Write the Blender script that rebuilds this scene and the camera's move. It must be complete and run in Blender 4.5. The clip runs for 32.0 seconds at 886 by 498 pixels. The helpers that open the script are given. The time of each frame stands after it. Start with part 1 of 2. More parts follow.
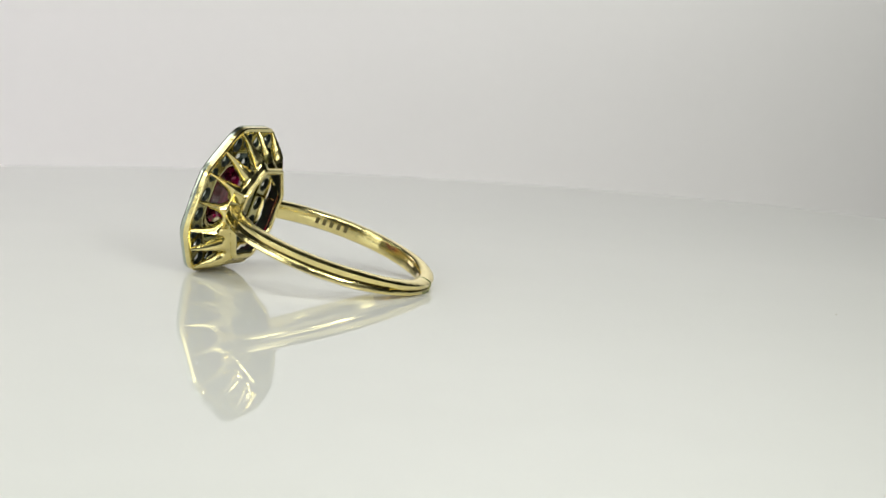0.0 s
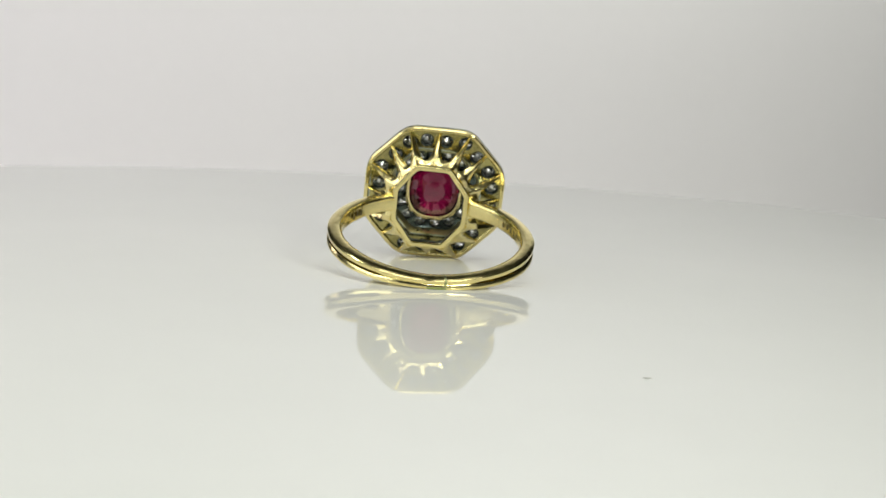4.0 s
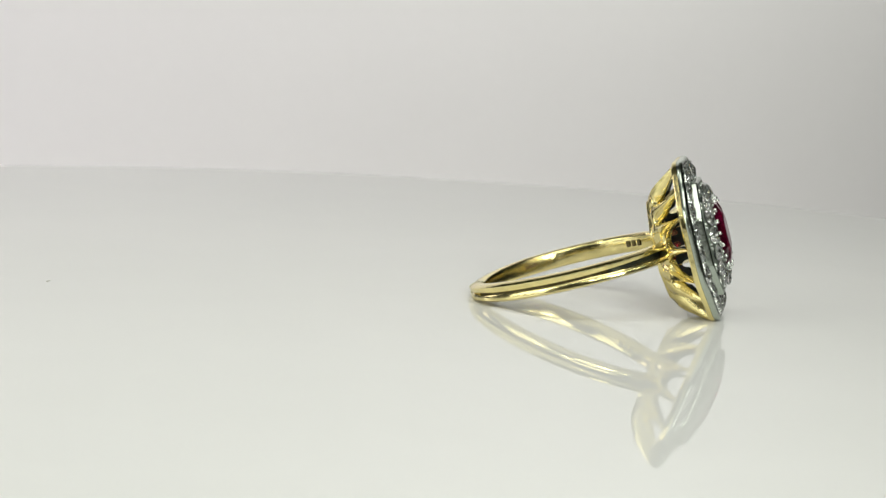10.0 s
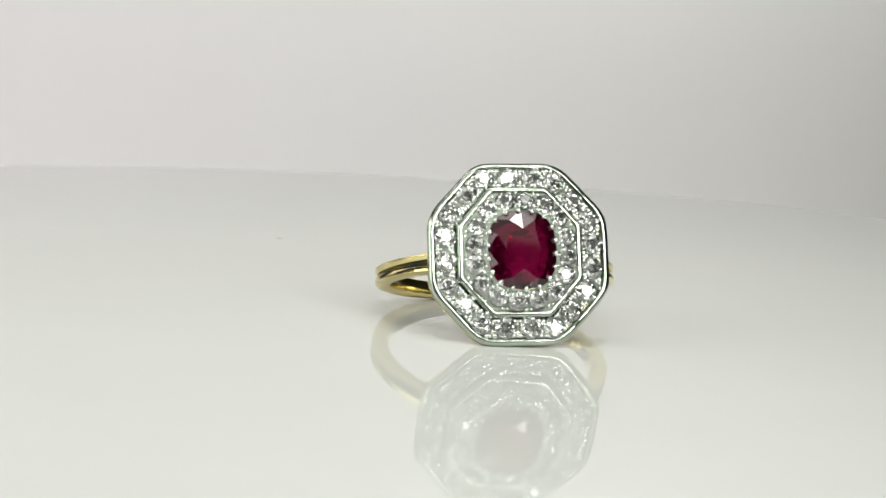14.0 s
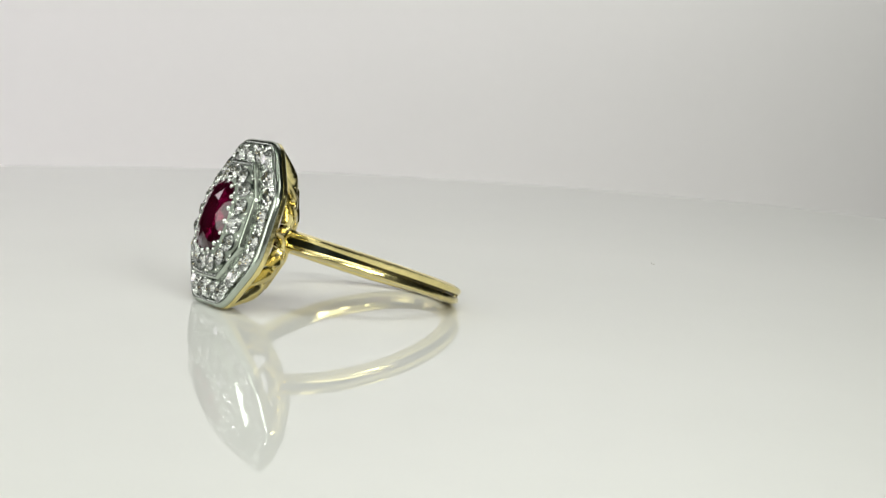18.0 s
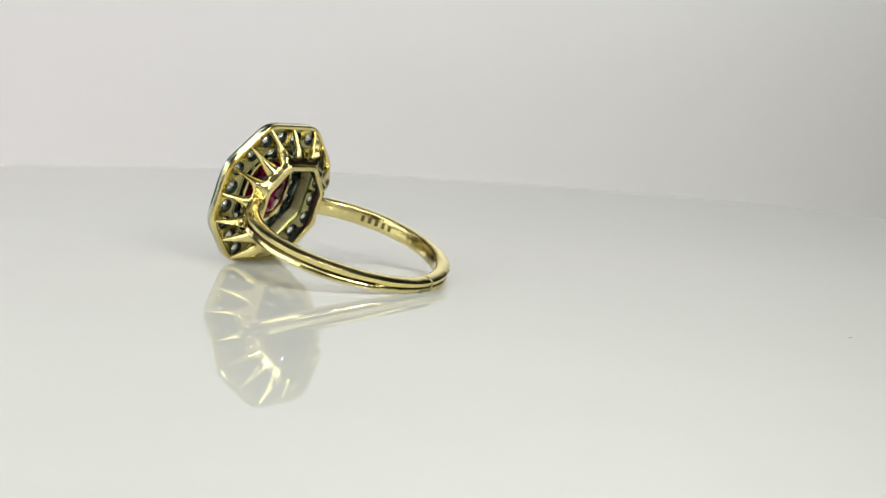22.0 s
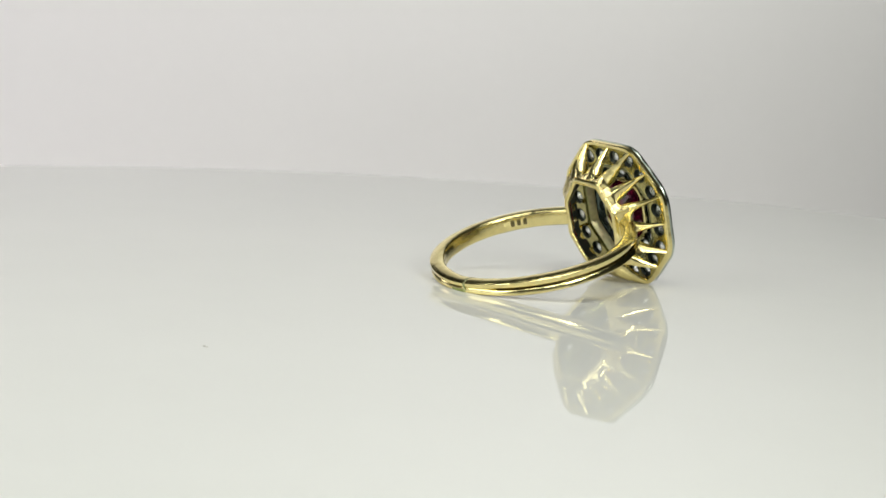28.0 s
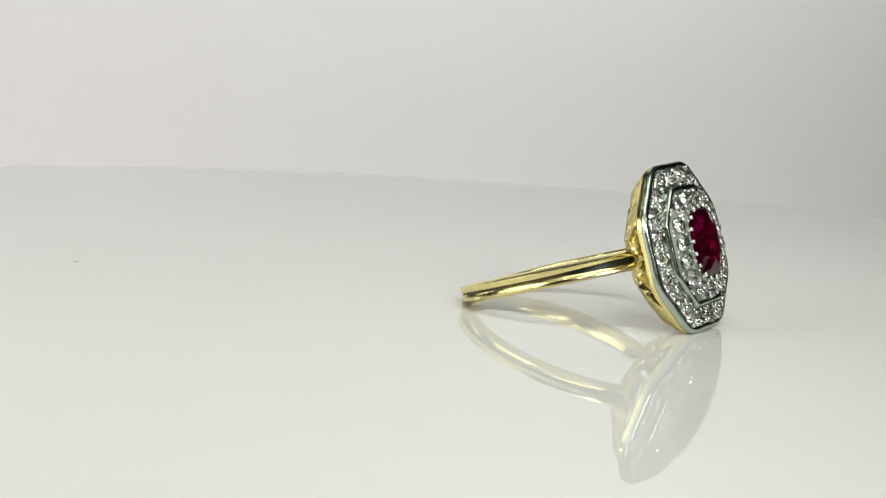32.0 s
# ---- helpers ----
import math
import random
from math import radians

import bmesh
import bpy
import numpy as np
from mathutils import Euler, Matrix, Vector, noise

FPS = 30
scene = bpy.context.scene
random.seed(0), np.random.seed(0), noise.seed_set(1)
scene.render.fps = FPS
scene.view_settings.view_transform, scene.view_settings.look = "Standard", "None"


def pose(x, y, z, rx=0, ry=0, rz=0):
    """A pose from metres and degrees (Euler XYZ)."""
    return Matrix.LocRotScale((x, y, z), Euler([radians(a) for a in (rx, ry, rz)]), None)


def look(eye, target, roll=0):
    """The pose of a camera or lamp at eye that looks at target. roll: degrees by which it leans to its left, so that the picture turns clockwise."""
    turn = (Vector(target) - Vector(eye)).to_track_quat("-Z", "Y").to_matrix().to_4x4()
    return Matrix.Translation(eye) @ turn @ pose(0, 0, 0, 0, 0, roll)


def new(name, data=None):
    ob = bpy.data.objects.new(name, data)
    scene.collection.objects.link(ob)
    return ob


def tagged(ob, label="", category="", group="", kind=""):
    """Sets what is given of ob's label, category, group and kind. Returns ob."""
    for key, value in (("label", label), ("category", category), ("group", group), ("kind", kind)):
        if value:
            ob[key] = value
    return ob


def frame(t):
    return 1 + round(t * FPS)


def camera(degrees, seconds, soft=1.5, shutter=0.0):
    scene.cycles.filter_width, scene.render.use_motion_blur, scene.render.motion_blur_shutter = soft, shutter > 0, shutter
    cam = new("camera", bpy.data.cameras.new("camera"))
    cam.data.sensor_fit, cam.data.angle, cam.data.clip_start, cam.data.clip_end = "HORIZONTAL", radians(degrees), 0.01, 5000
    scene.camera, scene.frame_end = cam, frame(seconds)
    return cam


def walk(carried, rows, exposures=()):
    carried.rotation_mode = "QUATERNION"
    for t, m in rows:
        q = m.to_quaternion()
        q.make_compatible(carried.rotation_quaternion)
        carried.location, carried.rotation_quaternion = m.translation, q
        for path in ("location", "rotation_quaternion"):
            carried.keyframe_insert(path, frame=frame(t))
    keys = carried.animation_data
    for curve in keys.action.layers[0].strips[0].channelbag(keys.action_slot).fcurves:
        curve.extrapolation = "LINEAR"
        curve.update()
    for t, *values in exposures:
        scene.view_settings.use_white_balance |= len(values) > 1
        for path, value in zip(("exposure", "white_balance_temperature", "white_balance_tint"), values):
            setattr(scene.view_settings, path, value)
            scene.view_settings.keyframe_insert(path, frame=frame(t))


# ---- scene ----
from mathutils import geometry

MM = 0.001

# ---- camera: stands still ----
cam = camera(28.85, 32.0, soft=1.25)
EYE = Vector((0.0, -158.94, 25.73)) * MM
AIM = EYE + Vector((-0.00550, 0.99093, -0.1343))
cam.data.dof.use_dof, cam.data.dof.focus_distance, cam.data.dof.aperture_fstop = True, 0.153, 80.0
walk(cam, [(0.0, look(EYE, AIM, 3.52)), (32.0, look(EYE, AIM, 3.52))])

# ---- world and lights: lamps at the sides, above and by the camera, plus added fills, in a dim room ----
world = bpy.data.worlds.new("world")
scene.world = world
world.use_nodes = True
world.node_tree.nodes["Background"].inputs[0].default_value = (0.9, 0.95, 1.0, 1)
world.node_tree.nodes["Background"].inputs[1].default_value = 0.06


def area_lamp(name, eye, target, sx, sy, watts, colour, shape="RECTANGLE"):
    data = bpy.data.lights.new(name, "AREA")
    data.shape, data.size, data.size_y = shape, sx * MM, sy * MM
    data.energy, data.color = watts, colour
    ob = new(name, data)
    ob.matrix_world = look(Vector(eye) * MM, Vector(target) * MM)
    return ob


# Two unseen fills, added to brighten the backdrop.
area_lamp("backdrop_fill", (-235, 150, 85), (-80, 330, 60), 220, 130, 0.228, (1.0, 0.957, 0.99))
area_lamp("wall_fill", (72, 165, 190), (15, 330, 145), 120, 70, 0.13, (0.98, 0.995, 0.955)).data.spread = radians(120)
area_lamp("softbox_left", (-195, -105, 75), (0, -10, 8), 210, 130, 0.17, (0.97, 1.0, 0.92))
area_lamp("lamp_right", (172, -280, 165), (0, -10, 5), 115, 115, 0.40, (0.97, 1.0, 0.925), "DISK")
# Wide added fill for the disc, high enough to miss the ruby's table.
area_lamp("front_fill", (-10, -320, 380), (10, -30, 0), 700, 360, 0.335, (0.955, 1.0, 0.875))
# Small lamps added to put glints into the stones and gold.
for eye in ((-230, -190, 150), (-120, -310, 265), (95, -310, 280), (235, -150, 225), (-190, 20, 300), (120, -120, 360)):
    area_lamp("sparkle_lamp", eye, (0, -12, 4), 52, 14, 0.043, (0.965, 1.0, 0.90))
area_lamp("softbox_top", (0, -95, 295), (0, -15, 0), 240, 135, 0.045, (0.985, 0.995, 0.93)).data.spread = radians(70)
area_lamp("lamp_front", (24, -262, 146), (0, -20, 8), 48, 48, 0.055, (1.0, 1.0, 0.96), "DISK")
scene.view_settings.exposure = 0.17


# ---- materials ----
def material(name, colour, rough, metal=0.0, grain=60.0, vary=0.06, bump=0.02, detail=4.0, transmission=0.0, ior=1.5, specular=0.5):
    mat = bpy.data.materials.new(name)
    mat.use_nodes = True
    nt = mat.node_tree
    bsdf = nt.nodes["Principled BSDF"]
    bsdf.inputs["Metallic"].default_value = metal
    bsdf.inputs["IOR"].default_value = ior
    bsdf.inputs["Transmission Weight"].default_value = transmission
    bsdf.inputs["Specular IOR Level"].default_value = specular
    co = nt.nodes.new("ShaderNodeTexCoord")
    mp = nt.nodes.new("ShaderNodeMapping")
    mp.inputs["Scale"].default_value = (1000, 1000, 1000)
    nt.links.new(co.outputs["Object"], mp.inputs[0])
    n1 = nt.nodes.new("ShaderNodeTexNoise")
    n1.inputs["Scale"].default_value = grain / 20
    n1.inputs["Detail"].default_value = detail
    n2 = nt.nodes.new("ShaderNodeTexNoise")
    n2.inputs["Scale"].default_value = grain / 200
    nt.links.new(mp.outputs[0], n1.inputs["Vector"])
    nt.links.new(mp.outputs[0], n2.inputs["Vector"])
    add = nt.nodes.new("ShaderNodeMath")
    add.operation = "ADD"
    nt.links.new(n1.outputs["Fac"], add.inputs[0])
    nt.links.new(n2.outputs["Fac"], add.inputs[1])
    ramp = nt.nodes.new("ShaderNodeMapRange")
    ramp.inputs["From Min"].default_value, ramp.inputs["From Max"].default_value = 0.6, 1.4
    ramp.inputs["To Min"].default_value, ramp.inputs["To Max"].default_value = 1 - vary, 1 + vary
    nt.links.new(add.outputs[0], ramp.inputs["Value"])
    mul = nt.nodes.new("ShaderNodeVectorMath")
    mul.operation = "SCALE"
    mul.inputs[0].default_value = colour
    nt.links.new(ramp.outputs[0], mul.inputs["Scale"])
    nt.links.new(mul.outputs[0], bsdf.inputs["Base Color"])
    rr = nt.nodes.new("ShaderNodeMapRange")
    rr.inputs["From Min"].default_value, rr.inputs["From Max"].default_value = 0.6, 1.4
    rr.inputs["To Min"].default_value, rr.inputs["To Max"].default_value = rough * 0.7, rough * 1.3
    nt.links.new(add.outputs[0], rr.inputs["Value"])
    nt.links.new(rr.outputs[0], bsdf.inputs["Roughness"])
    if bump:
        bn = nt.nodes.new("ShaderNodeBump")
        bn.inputs["Strength"].default_value = bump
        bn.inputs["Distance"].default_value = 0.0002
        nt.links.new(n1.outputs["Fac"], bn.inputs["Height"])
        nt.links.new(bn.outputs[0], bsdf.inputs["Normal"])
    return mat


GOLD = material("yellow_gold", (0.86, 0.74, 0.35), 0.18, 1.0, grain=24, vary=0.14, bump=0.26)
GOLD_OLD = material("tarnished_gold", (0.45, 0.405, 0.175), 0.18, 1.0, grain=60, vary=0.35, bump=0.15)
STAMP = material("dark_stamp", (0.17, 0.14, 0.065), 0.5, 0.8, grain=60, vary=0.4)
GROOVE = material("groove_dark_gold", (0.10, 0.085, 0.042), 0.45, 1.0, grain=60, vary=0.4)
SILVER = material("silver", (0.48, 0.53, 0.46), 0.20, 1.0, grain=40, vary=0.08, bump=0.10)
SILVER_OLD = material("oxidised_silver", (0.11, 0.14, 0.13), 0.24, 1.0, grain=60, vary=0.3, bump=0.1)
# Near-black for recesses; mostly their shade put into the colour.
SEAT = material("recess_black", (0.045, 0.055, 0.05), 0.4, 0.8, grain=60, vary=0.3, bump=0.1)
SOLDER = material("solder", (0.50, 0.52, 0.25), 0.3, 1.0, grain=80, vary=0.2, bump=0.2)
SMEAR = material("green_tinged_solder", (0.33, 0.37, 0.15), 0.3, 1.0, grain=80, vary=0.3, bump=0.2)
LINING = material("dull_gold_lining", (0.58, 0.55, 0.33), 0.32, 1.0, grain=40, vary=0.3, bump=0.1)
BRIGHT = material("polished_silver", (0.88, 0.90, 0.87), 0.24, 1.0, grain=40, vary=0.05)
CUT_SILVER = material("bright_cut_silver", (0.45, 0.50, 0.43), 0.42, 1.0, grain=120, vary=0.3, bump=0.6)
DIAMOND = material("diamond", (0.975, 0.995, 0.975), 0.004, 0.0, vary=0.01, bump=0, transmission=0.97, ior=2.417)
RUBY = material("ruby", (0.205, 0.002, 0.042), 0.035, 0.0, grain=20, vary=0.18, bump=0.0, transmission=0.91, ior=1.77, specular=0.14)
ACRYLIC = material("white_acrylic", (0.815, 0.815, 0.80), 0.005, 0.0, grain=2, vary=0.012, bump=0.0, ior=1.25)
PAPER = material("white_paper", (0.79, 0.775, 0.772), 0.85, 0.0, grain=6, vary=0.015, bump=0.02)
ROOM = material("dim_wall", (0.15, 0.16, 0.13), 0.9, 0.0, grain=2, vary=0.05, bump=0.02)
CEILING = material("pale_ceiling_bounce", (0.62, 0.66, 0.55), 0.9, 0.0, grain=2, vary=0.05, bump=0.02)
DUST = material("dust", (0.45, 0.44, 0.40), 0.9, 0.0, grain=80, vary=0.2)


# ---- mesh helpers; all shapes are given in millimetres ----
def mesh_object(name, bm, mat, parent=None, label="", smooth=None):
    bmesh.ops.recalc_face_normals(bm, faces=bm.faces)
    me = bpy.data.meshes.new(name)
    bm.to_mesh(me)
    bm.free()
    me.transform(Matrix.Scale(MM, 4))
    me.materials.append(mat)
    if smooth is not None:
        me.shade_smooth() if smooth >= 180 else me.set_sharp_from_angle(angle=radians(smooth))
    ob = new(name, me)
    if parent:
        ob.parent = parent
    if label:
        tagged(ob, label)
    return ob


def part(name, bm, mat, parent, label="", smooth=35):
    return mesh_object(name, bm, mat, parent, label, smooth)


def shared(name, me, parent, m, label=""):
    ob = new(name, me)
    ob.parent = parent
    ob.matrix_basis = Matrix.LocRotScale(m.translation * MM, m.to_quaternion(), m.to_scale())
    if label:
        tagged(ob, label)
    return ob


def octagon(a, b, c, d, inset=0.0, cut=0.0):
    """Eight corners, each softened into three points when cut is given."""
    k = inset * 0.414
    a, b, c, d = a - inset, b - inset, c - k, d - k
    pts = [Vector(p) for p in ((c, b), (a, d), (a, -d), (c, -b), (-c, -b), (-a, -d), (-a, d), (-c, b))]
    if not cut:
        return pts
    out = []
    for i, p in enumerate(pts):
        q0, q1 = pts[i - 1], pts[(i + 1) % 8]
        u, v = (q0 - p).normalized(), (q1 - p).normalized()
        s = p + u * cut
        e = p + v * cut
        out += [s * (1 - k) ** 2 + p * 2 * k * (1 - k) + e * k ** 2 for k in (0.0, 0.25, 0.5, 0.75, 1.0)]
    return out


def worn(p, amount, seed=0.0):
    """A point moved a little, as hand work and wear leave it."""
    q = p * 0.75 + Vector((seed, 0, 0))
    return p + (noise.noise_vector(q) + 0.5 * noise.noise_vector(q * 2.7)) * amount


def sweep_outline(outline, profile, wear=0.0):
    """A closed frame: outline(inset) gives the loop, profile the (inset, z) section."""
    bm = bmesh.new()
    rings = []
    for o, z in profile:
        loop = outline(o)
        if wear:
            n = len(loop)
            loop = [loop[i].lerp(loop[(i + 1) % n], k / 5) for i in range(n) for k in range(5 if (outline(0)[i] - outline(0)[(i + 1) % n]).length > 0.9 else 1)]
        rings.append([bm.verts.new(worn(Vector((p.x, p.y, z)), wear)) for p in loop])
    n = len(rings[0])
    for r in range(len(rings)):
        r2 = (r + 1) % len(rings)
        for i in range(n):
            j = (i + 1) % n
            bm.faces.new((rings[r][i], rings[r][j], rings[r2][j], rings[r2][i]))
    return bm


def along(loop, count, start=0.0):
    """Points spaced evenly along a closed loop, with the direction of the loop."""
    n = len(loop)
    lens = [(loop[(i + 1) % n] - loop[i]).length for i in range(n)]
    total = sum(lens)
    out = []
    for k in range(count):
        s = (start + k / count) % 1.0 * total
        i = 0
        while s > lens[i]:
            s -= lens[i]
            i += 1
        u = (loop[(i + 1) % n] - loop[i]).normalized()
        out.append((loop[i] + u * s, u))
    return out


def inside(p, loop):
    hit = False
    n = len(loop)
    for i in range(n):
        a, b = loop[i], loop[(i + 1) % n]
        if (a.y > p.y) != (b.y > p.y) and p.x < (b.x - a.x) * (p.y - a.y) / (b.y - a.y) + a.x:
            hit = not hit
    return hit


def pierced_sheet(outer, inner, holes, radius, z0, z1, height):
    """A flat or domed sheet between two loops with round seats cut through it."""
    loops = [outer, inner] + [[c + Vector((radius * math.cos(t), radius * math.sin(t))) for t in np.linspace(0, 2 * math.pi, 15)[:-1]] for c in holes]
    verts, edges = [], []
    for lp in loops:
        k = len(verts)
        verts += lp
        edges += [(k + i, k + (i + 1) % len(lp)) for i in range(len(lp))]
    vo, _, faces, *_ = geometry.delaunay_2d_cdt(verts, edges, [], 0, 1e-5)
    keep = []
    for f in faces:
        c = sum((vo[i] for i in f), Vector((0, 0))) / len(f)
        if inside(c, outer) and not inside(c, inner) and all((c - h).length > radius * 0.97 for h in holes):
            keep.append(f)
    bm = bmesh.new()
    top = [bm.verts.new((v.x, v.y, z1 + height(v))) for v in vo]
    low = [bm.verts.new((v.x, v.y, z0 + height(v))) for v in vo]
    seen = {}
    for f in keep:
        bm.faces.new([top[i] for i in f])
        bm.faces.new([low[i] for i in reversed(f)])
        for i in range(len(f)):
            e = (f[i], f[(i + 1) % len(f)])
            seen[e] = seen.get(e, 0) + 1
    for (i, j) in list(seen):
        if (j, i) not in seen:
            bm.faces.new((top[i], low[i], low[j], top[j]))
    loose = [v for v in bm.verts if not v.link_faces]
    bmesh.ops.delete(bm, geom=loose, context="VERTS")
    return bm


def brilliant(at, table, star, low, z_table, z_star, z_girdle, z_edge, z_low, z_culet):
    """A brilliant cut: at(k) is the k-th of 16 outline points; table, star and low scale the inner points."""
    bm = bmesh.new()

    def pt(k, sc, z):
        return bm.verts.new((at(k).x * sc, at(k).y * sc, z))

    T = [pt(2 * i, table, z_table) for i in range(8)]
    M = [pt(2 * i + 1, star, z_star) for i in range(8)]
    G = [pt(k, 1.0, z_girdle) for k in range(16)]
    H = [pt(k, 1.0, z_edge) for k in range(16)]
    L = [pt(2 * i + 1, low, z_low) for i in range(8)]
    tip = bm.verts.new((0, 0, z_culet))
    bm.faces.new(T)
    for k in range(16):
        bm.faces.new((G[k], G[(k + 1) % 16], H[(k + 1) % 16], H[k]))
    for i in range(8):
        j, g0, g1, g2 = (i + 1) % 8, 2 * i, 2 * i + 1, (2 * i + 2) % 16
        bm.faces.new((T[i], T[j], M[i]))
        bm.faces.new((T[j], M[j], G[g2]))
        bm.faces.new((T[j], G[g2], M[i]))
        bm.faces.new((M[i], G[g1], G[g0]))
        bm.faces.new((M[i], G[g2], G[g1]))
        bm.faces.new((L[i], H[g0], H[g1]))
        bm.faces.new((L[i], H[g1], H[g2]))
        bm.faces.new((tip, H[g2], L[i]))
        bm.faces.new((tip, L[j], H[g2]))
    return bm


# ---- the setting: table, backdrop and an added, unseen room ----
def sheet(name, path, x0, x1, thick, mat, label, category):
    """A curved sheet of the given thickness, drawn out along x; path is (y, z)."""
    bm = bmesh.new()
    rows = []
    for k, (y, z) in enumerate(path):
        y0, z0 = path[max(k - 1, 0)]
        y1, z1 = path[min(k + 1, len(path) - 1)]
        t = Vector((y1 - y0, z1 - z0)).normalized()
        n = Vector((t.y, -t.x)) * thick
        rows.append([bm.verts.new(v) for v in ((x0, y, z), (x1, y, z), (x1, y + n.x, z + n.y), (x0, y + n.x, z + n.y))])
    for a, b in zip(rows, rows[1:]):
        for i in range(4):
            j = (i + 1) % 4
            bm.faces.new((a[i], a[j], b[j], b[i]))
    bm.faces.new(rows[0])
    bm.faces.new(rows[-1])
    ob = mesh_object(name, bm, mat, None, label, 40)
    return tagged(ob, label, category, kind="structure")


def box(name, lo, hi, mat, label, category):
    bm = bmesh.new()
    bmesh.ops.create_cube(bm, size=1.0)
    for v in bm.verts:
        v.co = Vector([lo[i] if v.co[i] < 0 else hi[i] for i in range(3)])
    return tagged(mesh_object(name, bm, mat), label, category, kind="structure")


DISC_R, DISC_H = 113.5, 40.0
SWEEP_Y, SWEEP_R = 330.0, 24.0
# The unseen front stretch is added to reflect brightness into the stones.
path = [(-420.0, -DISC_H)]
for k in range(25):
    a = radians(90 * k / 24)
    path.append((SWEEP_Y - SWEEP_R + SWEEP_R * math.sin(a), -DISC_H + SWEEP_R - SWEEP_R * math.cos(a)))
path.append((SWEEP_Y, 470.0))
sheet("backdrop", path, -190, 170, 2.0, PAPER, "seamless white paper sweep behind the turntable", "backdrop")
# Floor and walls are out of view, added to close the set.
box("floor", (-1500, -1500, -60), (1500, 1500, -46), ROOM, "dim tabletop under the paper sweep", "floor")
box("wall_south", (-1500, -1520, -46), (1500, -1500, 1500), ROOM, "dim room wall behind the camera", "wall")
box("wall_north", (-1500, 1500, -46), (1500, 1520, 1500), ROOM, "dim room wall behind the backdrop", "wall")
box("wall_west", (-1520, -1500, -46), (-1500, 1500, 1500), ROOM, "dim room wall beside the set", "wall")
box("wall_east", (1500, -1500, -46), (1520, 1500, 1500), ROOM, "dim room wall beside the set", "wall")
# Unseen, added; pale so the gold has less black to reflect.
box("ceiling", (-1520, -1520, 1500), (1520, 1520, 1520), CEILING, "added pale ceiling, out of view", "ceiling")


# ---- turntable ----
def turntable():
    bm = bmesh.new()
    prof = [(0, 0), (DISC_R - 0.16, 0), (DISC_R - 0.05, -0.05), (DISC_R, -0.16), (DISC_R, -DISC_H + 1.6), (DISC_R - 1.0, -DISC_H + 0.4), (0, -DISC_H + 0.4)]
    n = 180
    rings = []
    for r, z in prof:
        rings.append([bm.verts.new((0, 0, z))] if r == 0 else [bm.verts.new((r * math.cos(2 * math.pi * i / n), r * math.sin(2 * math.pi * i / n), z)) for i in range(n)])
    for a, b in zip(rings, rings[1:]):
        for i in range(n):
            j = (i + 1) % n
            if len(a) == 1:
                bm.faces.new((a[0], b[i], b[j]))
            elif len(b) == 1:
                bm.faces.new((a[i], a[j], b[0]))
            else:
                bm.faces.new((a[i], a[j], b[j], b[i]))
    ob = mesh_object("turntable", bm, ACRYLIC, None, "", 8)
    return tagged(ob, "round glossy white acrylic turntable disc", "turntable")


table = turntable()

# ---- the ring; its own space: x across the finger, y along it, z out of the head ----
ring = new("ring")
tagged(ring, "antique yellow gold ring with octagonal diamond halo and red ruby", "ring")

YO = -0.03          # the head sits a little off the middle of the band
ZB = 10.96          # back of the head's rim
OUT = (7.27, 7.41, 3.32, 3.10)
MID = (5.02, 5.22, 2.35, 2.20)
GAL = (3.97, 4.65, 1.80, 1.85)
GAL_X = 0.38        # the back frame sits off the middle of the head


def skew(bm, k=1.018):
    """The head and band are a little wider on one side."""
    for v in bm.verts:
        if v.co.x > 0:
            v.co.x *= k
    return bm


def lift(bm, y=YO, z=ZB):
    for v in bm.verts:
        v.co += Vector((0, y, z))
    return bm


def sag(p):
    """The back frame hangs a little lower on one side."""
    return -0.25 + 0.025 * p.x


def sagged(bm):
    for v in bm.verts:
        v.co.z += sag(v.co)
    return bm


def outer_loop(o):
    return octagon(*OUT, inset=o, cut=1.25)


def mid_loop(o):
    return octagon(*MID, inset=o, cut=0.20)


def gal_loop(o):
    return [p + Vector((GAL_X, 0)) for p in octagon(*GAL, inset=o, cut=0.30)]


def oval(scale, half=0.0, n=16, ax=2.78, by=3.20, e=2.55):
    out = []
    for i in range(n):
        t = math.pi / 2 - 2 * math.pi * (i + half) / n
        c, s = math.cos(t), math.sin(t)
        out.append(Vector((ax * scale * math.copysign(abs(c) ** (2 / e), c), by * scale * math.copysign(abs(s) ** (2 / e), s))))
    return out


def dome(v):
    """Rise of the inner cluster towards the centre stone."""
    r = math.hypot(v.x / 5.0, v.y / 5.2)
    return 0.92 * max(0.0, min(1.0, (1.0 - r) / 0.42))


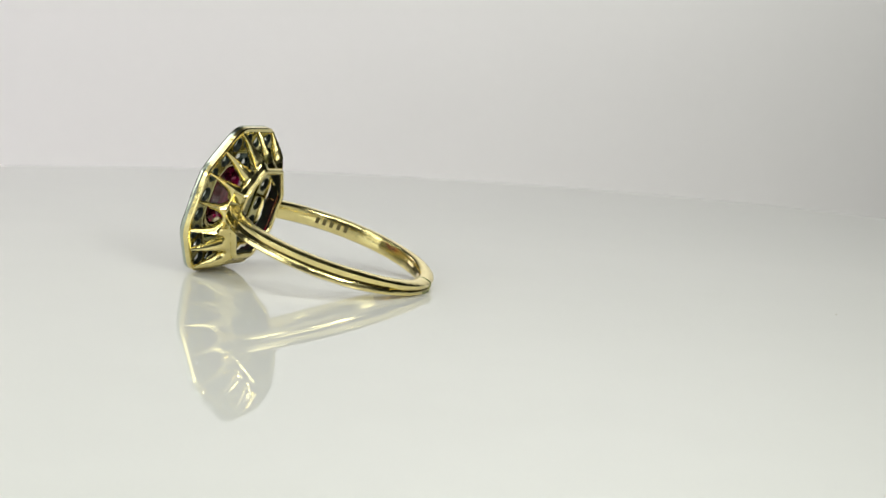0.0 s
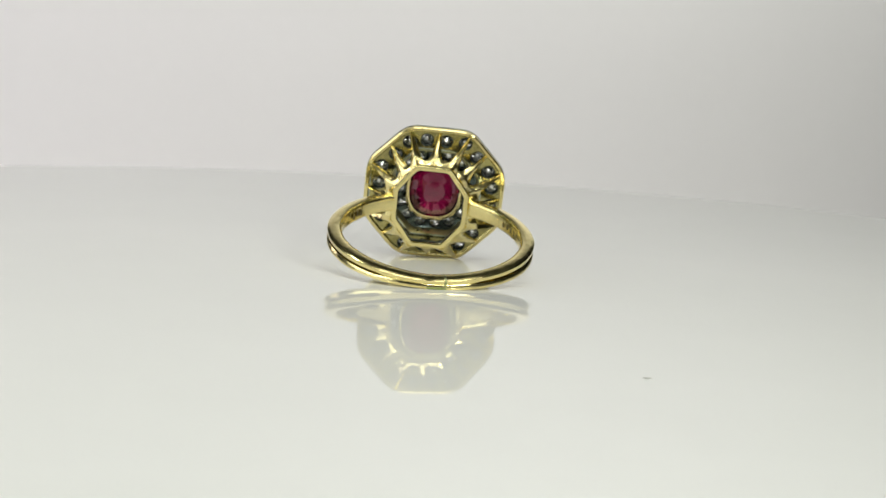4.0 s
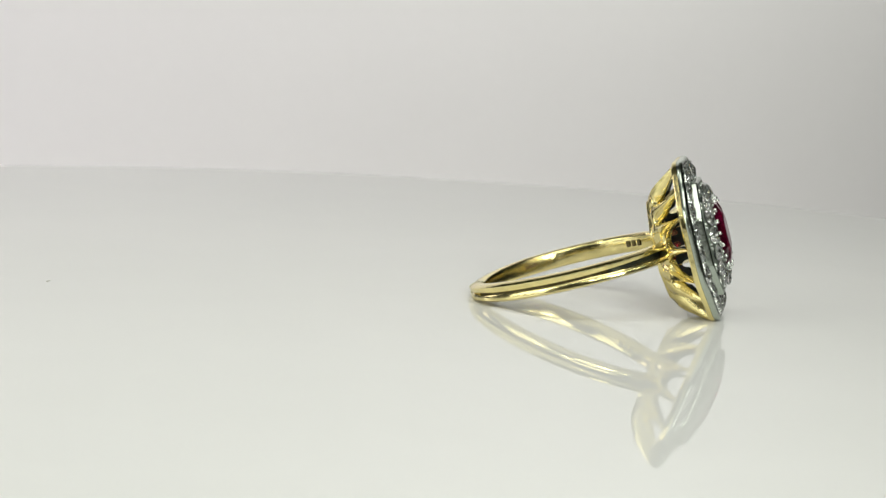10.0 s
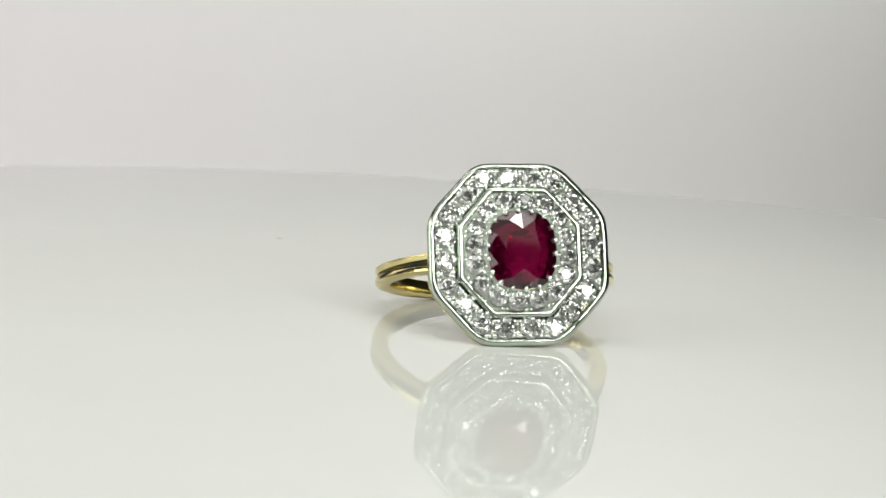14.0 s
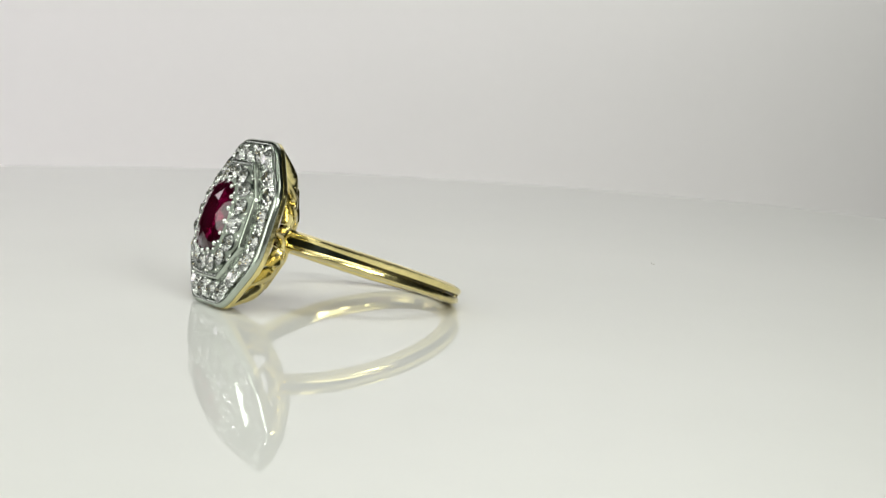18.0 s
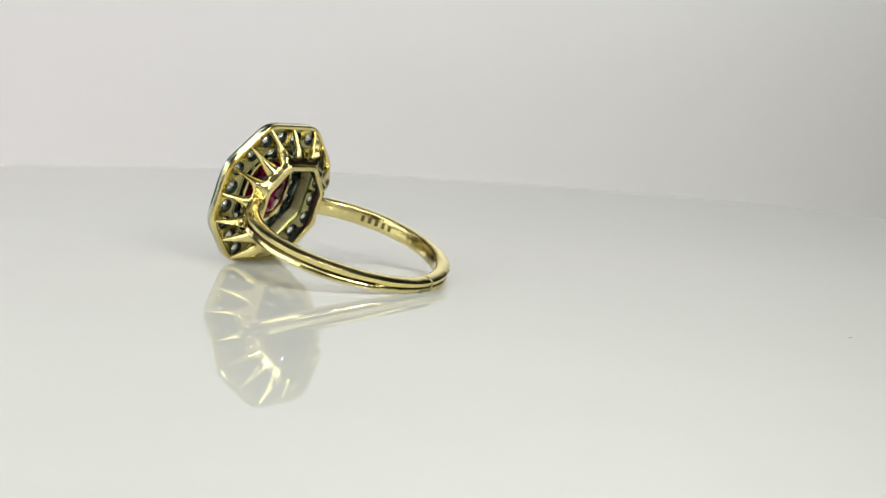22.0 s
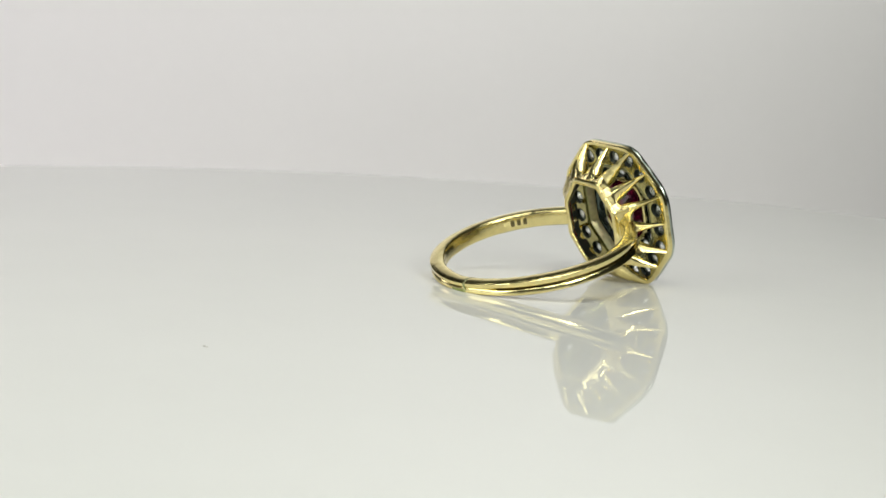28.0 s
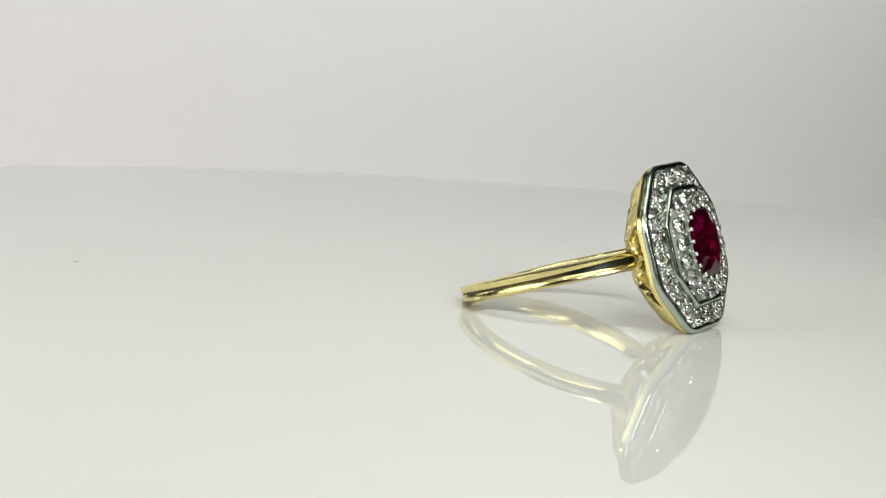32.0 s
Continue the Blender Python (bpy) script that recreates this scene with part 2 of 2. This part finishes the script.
def rims():
    gold = sweep_outline(outer_loop, [(0.10, 0.0), (0.0, 0.12), (0.0, 0.46), (0.46, 0.46), (0.46, 0.12), (0.36, 0.0)], 0.03)
    part("rim", lift(skew(gold)), GOLD, ring, "polished yellow gold lower rim")
    silver = sweep_outline(outer_loop, [(0.03, 0.46), (0.0, 0.52), (0.0, 0.78), (0.08, 0.90), (0.22, 0.99), (0.36, 1.02), (0.48, 0.97), (0.58, 0.80), (0.62, 0.46)], 0.03)
    part("top_rim", lift(skew(silver)), SILVER, ring, "silver upper rim with bevelled edge")
    wall = sweep_outline(mid_loop, [(0.0, 0.45), (0.0, 1.62), (0.05, 1.73), (0.15, 1.79), (0.33, 1.79), (0.43, 1.75), (0.47, 1.45), (0.47, 0.45)], 0.025)
    part("cluster_wall", lift(wall), SILVER, ring, "silver octagonal wall of the raised cluster")
    # Dark strip for the shade in the gap beside the cluster wall.
    seam = sweep_outline(mid_loop, [(-0.33, 0.56), (-0.33, 0.61), (-0.004, 0.61), (-0.004, 0.56)])
    part("halo_groove", lift(seam), SEAT, ring, "dark strip in the groove round the raised cluster, painted shade")
    liner = sweep_outline(lambda o: octagon(*MID, inset=o, cut=0.4), [(0.40, 0.30), (0.70, 1.10), (0.76, 1.10), (0.48, 0.28)])
    part("cluster_liner", lift(liner), LINING, ring, "dull gold inner lining of the cluster")
    gal = sweep_outline(gal_loop, [(0.26, -2.97), (0.10, -2.91), (0.01, -2.76), (-0.03, -2.55), (0.10, -2.36), (0.40, -2.34), (0.52, -2.44), (0.59, -2.80), (0.54, -2.92), (0.42, -2.98)], 0.04)
    # Liner whose dark colour holds the shade inside the basket.
    inner = sweep_outline(gal_loop, [(0.33, -1.80), (0.60, -2.79), (0.63, -2.79), (0.40, -1.78)])
    for v in inner.verts:
        if v.co.z > -2.0 and abs(v.co.y) < 2.1:
            v.co.z -= 0.45          # lower beside the shoulders, where it is pierced
    part("gallery_liner", lift(sagged(inner), YO - 0.15), SEAT, ring, "inside of the back frame, darkened for shade")
    part("gallery_frame", lift(sagged(gal), YO - 0.15), GOLD, ring, "polished yellow gold octagonal back frame")


def stones():
    n_out, n_in = 20, 16
    out_pts = along(octagon(*OUT, inset=1.36), n_out, 0.28 / n_out)
    in_pts = along([p for p in oval(1.0, 0, 48, 3.72, 4.00, 2.5)], n_in, 0.25 / n_in)
    holes_out = [p for p, _ in out_pts]
    holes_in = [p for p, _ in in_pts]
    halo = part("halo_plate", lift(pierced_sheet(outer_loop(0.60), mid_loop(-0.29), holes_out, 0.78, 0.62, 0.96, lambda v: 0.0)), CUT_SILVER, ring, "pierced silver plate holding the outer diamonds", 25)
    backs = [part("halo_back", lift(pierced_sheet(outer_loop(0.45), mid_loop(0.10), holes_out, 0.70, 0.16, 0.60, lambda v: 0.0)), GOLD_OLD, ring, "pierced yellow gold back of the halo", 25)]
    clus = part("cluster_plate", lift(pierced_sheet(mid_loop(0.465), oval(1.0, 0, 32), holes_in, 0.69, 1.36, 1.71, dome)), CUT_SILVER, ring, "pierced silver plate round the ruby", 25)
    backs.append(part("cluster_underside", lift(pierced_sheet(mid_loop(0.545), oval(1.0, 0, 32), holes_in, 0.58, 1.12, 1.35, dome)), SILVER_OLD, ring, "oxidised back of the cluster", 25))

    def circle(k):
        return Vector((math.cos(math.pi * k / 8), math.sin(math.pi * k / 8)))

    bm = brilliant(circle, 0.44, 0.74, 0.34, 0.40, 0.25, 0.03, -0.03, -0.60, -0.84)
    first = mesh_object("diamond_cut", bm, DIAMOND)
    gem = first.data
    bpy.data.objects.remove(first)
    rng = random.Random(4)
    for p, u in out_pts:
        m = Matrix.Translation((p.x, p.y + YO, ZB + 1.02)) @ Euler((rng.uniform(-0.16, 0.16), rng.uniform(-0.16, 0.16), rng.uniform(0, 6))).to_matrix().to_4x4() @ Matrix.Scale(0.95 * rng.uniform(0.95, 1.04), 4)
        shared("diamond", gem, halo, m)
    for p, u in in_pts:
        tilt = Vector((p.x, p.y, 0)).normalized() * 0.24 + Vector((0, 0, 1))
        q = Vector((0, 0, 1)).rotation_difference(tilt).to_matrix().to_4x4()
        m = Matrix.Translation((p.x, p.y + YO, ZB + 1.74 + dome(p))) @ q @ Euler((rng.uniform(-0.16, 0.16), rng.uniform(-0.16, 0.16), rng.uniform(0, 6))).to_matrix().to_4x4() @ Matrix.Scale(0.85 * rng.uniform(0.95, 1.04), 4)
        shared("diamond", gem, clus, m)

    # drilled seats behind the stones, coloured dark for the shade in the holes
    def drill(o):
        return [Vector((math.cos(t), math.sin(t))) * (0.70 - o) for t in np.linspace(0, 2 * math.pi, 17)[:-1]]

    first = mesh_object("seat_shape", sweep_outline(drill, [(-0.03, -0.02), (0.0, -0.03), (0.03, -0.01), (0.12, 0.34), (-0.02, 0.34)]), SEAT, None, "", 30)
    seat = first.data
    bpy.data.objects.remove(first)
    for p in holes_out:
        shared("seat", seat, backs[0], Matrix.Translation((p.x, p.y + YO, ZB + 0.16)))
    for p in holes_in:
        shared("seat", seat, backs[1], Matrix.Translation((p.x, p.y + YO, ZB + 1.12 + dome(p))))

    bm = bmesh.new()
    bmesh.ops.create_icosphere(bm, subdivisions=2, radius=1.0)
    first = mesh_object("bead_shape", bm, BRIGHT, None, "", 180)
    bead = first.data
    bpy.data.objects.remove(first)

    def grain(p, z, r, parent):
        shared("bead", bead, parent, Matrix.Translation((p.x, p.y + YO, ZB + z)) @ Matrix.Diagonal((r, r, r * 0.9, 1)))

    for loop, offs in ((octagon(*OUT, inset=0.76), 0.0), (octagon(*OUT, inset=1.94), 0.0)):
        for p, u in along(loop, n_out, offs - 0.22 / n_out):
            for s in (-0.30, 0.0, 0.30):
                grain(p + u * (s + rng.uniform(-0.06, 0.06)), 1.03, rng.uniform(0.16, 0.24), halo)
    for p, u in along(octagon(*OUT, inset=1.36), n_out, -0.22 / n_out):
        side = Vector((u.y, -u.x))
        for s in (-0.34, 0.34):
            grain(p + side * (s + rng.uniform(-0.05, 0.05)), 1.06, rng.uniform(0.15, 0.22), halo)
    for p, u in along(oval(1.0, 0, 48, 3.30, 3.66, 2.5), n_in, 0.75 / n_in):
        grain(p, 1.76 + dome(p), rng.uniform(0.15, 0.20), clus)
    for p, u in along(oval(1.0, 0, 48, 4.44, 4.68, 2.6), n_in, 0.75 / n_in):
        for s in (-0.2, 0.2):
            grain(p + u * s, 1.70 + dome(p), rng.uniform(0.13, 0.17), clus)
    for p, u in along(oval(1.0, 0, 48, 2.74, 3.16), 18, 0.1):
        grain(p, 2.76, rng.uniform(0.19, 0.25), clus)
    for p, u in along(oval(1.0, 0, 48, 3.00, 3.42), 24, 0.02):
        grain(p, 2.66, rng.uniform(0.10, 0.15), clus)


def cushion_cut(table, star, z_table, z_star, z_girdle, z_edge, steps):
    """A cushion-shaped stone: a brilliant crown over a stepped back; steps are (scale, z) down to a flat culet."""
    bm = bmesh.new()

    def ring_of(scale, z, half, n):
        return [bm.verts.new((p.x, p.y, z)) for p in oval(scale, half, n)]

    T, M = ring_of(table, z_table, 0.0, 8), ring_of(star, z_star, 0.5, 8)
    G, H = ring_of(1.0, z_girdle, 0.0, 16), ring_of(1.0, z_edge, 0.0, 16)
    bm.faces.new(T)
    for i in range(8):
        j, g0, g1, g2 = (i + 1) % 8, 2 * i, 2 * i + 1, (2 * i + 2) % 16
        bm.faces.new((T[i], T[j], M[i]))
        bm.faces.new((T[j], M[j], G[g2]))
        bm.faces.new((T[j], G[g2], M[i]))
        bm.faces.new((M[i], G[g1], G[g0]))
        bm.faces.new((M[i], G[g2], G[g1]))
    low = H
    for k in range(16):
        bm.faces.new((G[k], G[(k + 1) % 16], H[(k + 1) % 16], H[k]))
    for scale, z in steps:
        row = ring_of(scale, z, 0.0, 16)
        for k in range(16):
            bm.faces.new((low[k], low[(k + 1) % 16], row[(k + 1) % 16], row[k]))
        low = row
    bm.faces.new(low)
    return bm


def ruby():
    bm = cushion_cut(0.50, 0.77, 3.20, 2.99, 2.62, 2.54, [(0.965, 1.55), (0.90, 1.12), (0.68, 0.66), (0.40, 0.36), (0.14, 0.22)])
    part("ruby", lift(bm), RUBY, ring, "deep red cushion-cut faceted ruby", None)
    col = sweep_outline(lambda o: oval(1.0, 0, 32, 2.78 - o, 3.20 - o), [(-0.10, 1.38), (-0.12, 2.35), (0.04, 2.40), (0.10, 1.38)])
    part("ruby_collar", lift(col), SILVER_OLD, ring, "tarnished collar round the ruby")
    lip = sweep_outline(lambda o: oval(1.0, 0, 32, 2.78 - o, 3.20 - o), [(-0.24, 1.14), (-0.26, 1.36), (0.10, 1.36), (0.10, 1.16), (-0.10, 1.10)])
    part("collar_lip", lift(lip), GOLD, ring, "thin gold lip of the ruby collar")


def struts():
    """The pierced basket: sixteen ridged blades that widen into arches at the back frame."""
    rim = octagon(*OUT, inset=0.34)
    gal = [p + Vector((GAL_X, 0)) for p in octagon(*GAL, inset=0.0)]
    lines = []
    for i in range(8):
        j = (i + 1) % 8
        for a, b in ((rim[i], gal[i]), ((rim[i] + rim[j]) / 2, (gal[i] + gal[j]) / 2)):
            lines.append((Vector((a.x, a.y, 0.18)), Vector((b.x, b.y - 0.15, -2.62 + sag(b)))))
    rows = [0.0, 0.2, 0.35, 0.45, 0.52, 0.57, 0.61, 0.64, 0.665, 0.68, 0.69, 0.70, 0.735, 0.765, 0.79, 0.81, 0.825, 0.84, 0.85, 0.855, 0.92, 1.0]

    def spine(k, s):
        a, b = lines[k % 16]
        p = a.lerp(b, s)
        p.z -= 0.12 * math.sin(math.pi * s)
        return p

    for k in range(16):
        bm, lining = bmesh.new(), bmesh.new()
        outer, inner, dark = [], [], []
        for s in rows:
            p = spine(k, s)
            d = lines[k][1] - lines[k][0]
            out = Vector((p.x, p.y, 0)).normalized()
            n = (out - d.normalized() * out.dot(d.normalized())).normalized()
            ends = []
            for side in (-1, 1):
                q = spine(k + side, s)
                gap = (q - p).length
                shoulder = (k if side > 0 else k - 1) % 16 in (2, 3, 10, 11)
                top, arch = (0.70, 0.19) if shoulder else (0.855, 0.10)
                w = 0.11 + (0.34 if shoulder else 0.50) * min(s / 0.78, 1.0) ** 1.15
                if s > top - arch:
                    u = min(1.0, (s - top + arch) / arch)
                    w = gap / 2 - (gap / 2 - w) * math.sqrt(max(0.0, 1 - u * u))
                ends.append((q - p).normalized() * min(w, gap / 2))
            ridge = 0.10 + 0.20 * min(s / 0.6, 1.0) * (1.0 - 0.92 * max(0.0, min(1.0, (s - 0.72) / 0.26)) ** 1.5)
            depth = 0.14 + 0.76 * min(s / 0.7, 1.0) ** 1.15 * (1.0 - 0.72 * max(0.0, (s - 0.7) / 0.3))
            l, r = ends
            outer.append([bm.verts.new(worn(v, 0.035)) for v in (p + l, p + l * 0.45 + n * ridge * 0.55, p + n * ridge, p + r * 0.45 + n * ridge * 0.55, p + r)])
            inner.append([bm.verts.new(v) for v in (p + l * 0.85 - n * depth, p - n * depth, p + r * 0.85 - n * depth)])
            if s > 0.3:
                dark.append([lining.verts.new(v) for v in (p + l * 0.85 - n * (depth + 0.006), p - n * (depth + 0.006), p + r * 0.85 - n * (depth + 0.006), p + r * 0.85 - n * (depth + 0.03), p - n * (depth + 0.03), p + l * 0.85 - n * (depth + 0.03))])
        for m in range(len(rows) - 1):
            a, b, c, d = outer[m], outer[m + 1], inner[m], inner[m + 1]
            for i in range(4):
                bm.faces.new((a[i], a[i + 1], b[i + 1], b[i]))
            for i in range(2):
                bm.faces.new((c[i], c[i + 1], d[i + 1], d[i]))
            bm.faces.new((a[0], b[0], d[0], c[0]))
            bm.faces.new((a[4], b[4], d[2], c[2]))
        for m in (0, -1):
            bm.faces.new((*outer[m], inner[m][2], inner[m][1], inner[m][0]))
        for a, b in zip(dark, dark[1:]):
            for i in range(6):
                lining.faces.new((a[i], a[(i + 1) % 6], b[(i + 1) % 6], b[i]))
        lining.faces.new(dark[0])
        lining.faces.new(dark[-1])
        blade = part("strut", lift(bm), GOLD, ring, "", 70)
        part("strut_lining", lift(lining), SEAT, blade, "dark inside of the strut", 40)


R_OUT, R_IN, HALF = 10.25, 8.85, 0.88
U0, U1 = 65.5, -247.5


def groove_width(u):
    g = max(0.0, min(1.0, (abs(u + 90) - 24) / 6))
    h = max(0.0, min(1.0, (abs(u + 90) - 104) / 38))
    return g * (0.12 + 0.19 * h)


def shank():
    n = 150
    wob = random.Random(2)
    bm = bmesh.new()
    strip = bmesh.new()
    slot = bmesh.new()
    rings, floor_rows, slot_rows = [], [], []
    for k in range(n + 1):
        u = U0 + (U1 - U0) * k / n
        g = max(0.004, groove_width(u))
        away = abs(u + 90)
        dp = (0.24 + 0.3 * max(0.0, min(1.0, (55 - away) / 12)) + 0.8 * max(0.0, min(1.0, (away - 104) / 14))) * min(1.0, g / 0.12)
        end = max(0.0, min(1.0, (abs(u + 90) - 120) / 32))
        base = max(0.0, 1 - abs(u + 90) / 50)
        hw = HALF + 0.04 * end - 0.26 * base
        ro = R_OUT - 0.10 * end
        ri = R_IN + 0.03 * noise.noise((u * 0.05, 0, 0))
        half = [(hw - 0.30, ri), (hw - 0.12, ri + 0.08), (hw - 0.03, ri + 0.26), (hw, ri + 0.55), (hw - 0.03, ro - 0.50), (hw - 0.12, ro - 0.22), (hw * 0.66 + g * 0.3, ro - 0.02), (g + 0.16, ro - 0.03), (g, ro - 0.16), (g, ro - 0.16 - dp)]
        sec = [(-y, r) for y, r in half] + half[::-1]
        c, s = math.cos(radians(u)), math.sin(radians(u))
        row = []
        for y, r in sec:
            r += 0.022 * noise.noise((c * r * 0.55, y * 0.8, s * r * 0.55)) + 0.010 * noise.noise((c * r * 1.6, y * 1.1, s * r * 1.6))
            row.append(bm.verts.new((r * c, y, r * s)))
        rings.append(row)
        if g > 0.08:
            rf = ro - 0.16 - dp + 0.03
            rf += 0.006 if away > 113 else 0.0
            deck = ((-g + 0.01, rf), (g - 0.01, rf), (g - 0.01, rf - 0.06), (-g + 0.01, rf - 0.06))
            for store, rows in ((strip, floor_rows), (slot, slot_rows)):
                if away > 113 if store is slot else away < 117:
                    rows.append((u, [store.verts.new((r * c, y, r * s)) for y, r in deck]))
    m = len(rings[0])
    for a, b in zip(rings, rings[1:]):
        for i in range(m):
            j = (i + 1) % m
            bm.faces.new((a[i], a[j], b[j], b[i]))
    bm.faces.new(rings[0])
    bm.faces.new(list(reversed(rings[-1])))
    lean = Matrix.Rotation(-0.0145, 4, "Z") @ Matrix.Rotation(0.0116, 4, "X")
    skew(bm).transform(lean)
    skew(strip).transform(lean)
    skew(slot).transform(lean)
    band = part("shank", bm, GOLD, ring, "polished yellow gold band with a split groove", 40)
    step = abs(U1 - U0) / n * 1.5
    for store, rows in ((strip, floor_rows), (slot, slot_rows)):
        for (ua, a), (ub, b) in zip(rows, rows[1:]):
            if abs(ub - ua) < step:
                for i in range(4):
                    store.faces.new((a[i], a[(i + 1) % 4], b[(i + 1) % 4], b[i]))
    # Black floor strip: the deep split's shade put into its colour.
    part("groove_slot", slot, SEAT, band, "black strip for the shade where the band splits", 40)
    part("groove_floor", strip, GROOVE, band, "dark gold groove floor", 40)

    def collar(name, angles, mat, label, points):
        bm = bmesh.new()
        rings = []
        for u, grow in angles:
            base = max(0.0, 1 - abs(u + 90) / 50)
            c, s = math.cos(radians(u)), math.sin(radians(u))
            rings.append([bm.verts.new((r * c, y, r * s)) for y, r in points(HALF - 0.26 * base, grow)])
        m = len(rings[0])
        for a, b in zip(rings, rings[1:]):
            for i in range(m):
                j = (i + 1) % m
                bm.faces.new((a[i], a[j], b[j], b[i]))
        bm.faces.new(rings[0])
        bm.faces.new(list(reversed(rings[-1])))
        bm.transform(lean)
        part(name, bm, mat, band, label)

    def seam(hw, g):
        ro, ri = R_OUT + g, R_IN - g
        hw += g
        return [(-hw + 0.28, ri), (-hw + 0.1, ri + 0.09), (-hw, ri + 0.5), (-hw + 0.02, ro - 0.5), (-hw + 0.11, ro - 0.2), (-hw * 0.66, ro), (hw * 0.66, ro), (hw - 0.11, ro - 0.2), (hw - 0.02, ro - 0.5), (hw, ri + 0.5), (hw - 0.1, ri + 0.09), (hw - 0.28, ri)]

    def smear(hw, g):
        ro = R_OUT + g
        return [(-hw - g, ro - 0.52), (-hw + 0.11 - g, ro - 0.2), (-hw * 0.66, ro - 0.005), (-0.2, ro - 0.02), (-0.2, ro - 0.12), (-hw * 0.5, ro - 0.3)]

    collar("solder_seam", [(-98.2, -0.02), (-98.5, 0.02), (-99.0, 0.03), (-99.5, 0.02), (-99.8, -0.02)], SOLDER, "dull greenish solder seam", seam)
    collar("solder_smear", [(-88.0, -0.03), (-90.0, 0.012), (-93.0, 0.016), (-97.0, 0.012), (-99.0, -0.03)], SMEAR, "green tinged solder smear on the band", smear)

    # stamped marks inside the band, as plain bars
    for side, count, u_mid, pitch in ((-1, 5, 155.0, 4.8), (1, 3, 29.5, 4.2)):
        for k in range(count):
            u = u_mid + (k - (count - 1) / 2) * pitch
            bm = bmesh.new()
            bmesh.ops.create_cube(bm, size=1.0)
            mtx = Matrix.Rotation(-radians(u), 4, "Y") @ Matrix.Translation((R_IN - 0.005, 0.0, 0)) @ Matrix.Diagonal((0.024, 0.60, 0.36, 1))
            bm.transform(lean @ mtx)
            part("stamped_mark", bm, STAMP, band, "", None)


rims()
stones()
ruby()
struts()
shank()


# ---- a speck of dust on the disc ----
def dust(x, y, rx, ry, h):
    bm = bmesh.new()
    bmesh.ops.create_icosphere(bm, subdivisions=2, radius=1.0)
    for v in bm.verts:
        k = 1 + 0.35 * noise.noise(v.co * 1.7 + Vector((x, y, 0)))
        v.co = Vector((v.co.x * rx * k, v.co.y * ry * k, max(v.co.z, -0.3) * h * k + 0.3 * h))
    ob = mesh_object("dust_speck", bm, DUST, None, "", 60)
    return tagged(ob, "tiny grey speck of dust on the turntable", "dust")


specks = [(dust(-14.6, 33.6, 0.40, 0.11, 0.05), -14.6, 33.6)]

PX, PY, PSI, OMEGA = 2.008, -11.54, 4.3580, -0.30093
TAU, RHO = 0.3189, 0.0450


def ring_rest():
    ct, st = math.cos(TAU), math.sin(TAU)
    a = Matrix(((1, 0, 0), (0, st, -ct), (0, ct, st))).to_4x4()
    up = 3.54
    return Matrix.Translation(Vector((PX, PY, up)) * MM) @ a @ Matrix.Rotation(RHO, 4, "Z")


def motions():
    rest = ring_rest()
    times = [0.5 * k for k in range(65)]
    turn = {t: Matrix.Rotation(PSI + OMEGA * t, 4, "Z") for t in times}
    walk(table, [(t, turn[t]) for t in times])
    walk(ring, [(t, turn[t] @ rest) for t in times])
    for ob, x, y in specks:
        walk(ob, [(t, turn[t] @ Matrix.Translation(Vector((x, y, 0)) * MM)) for t in times])


motions()
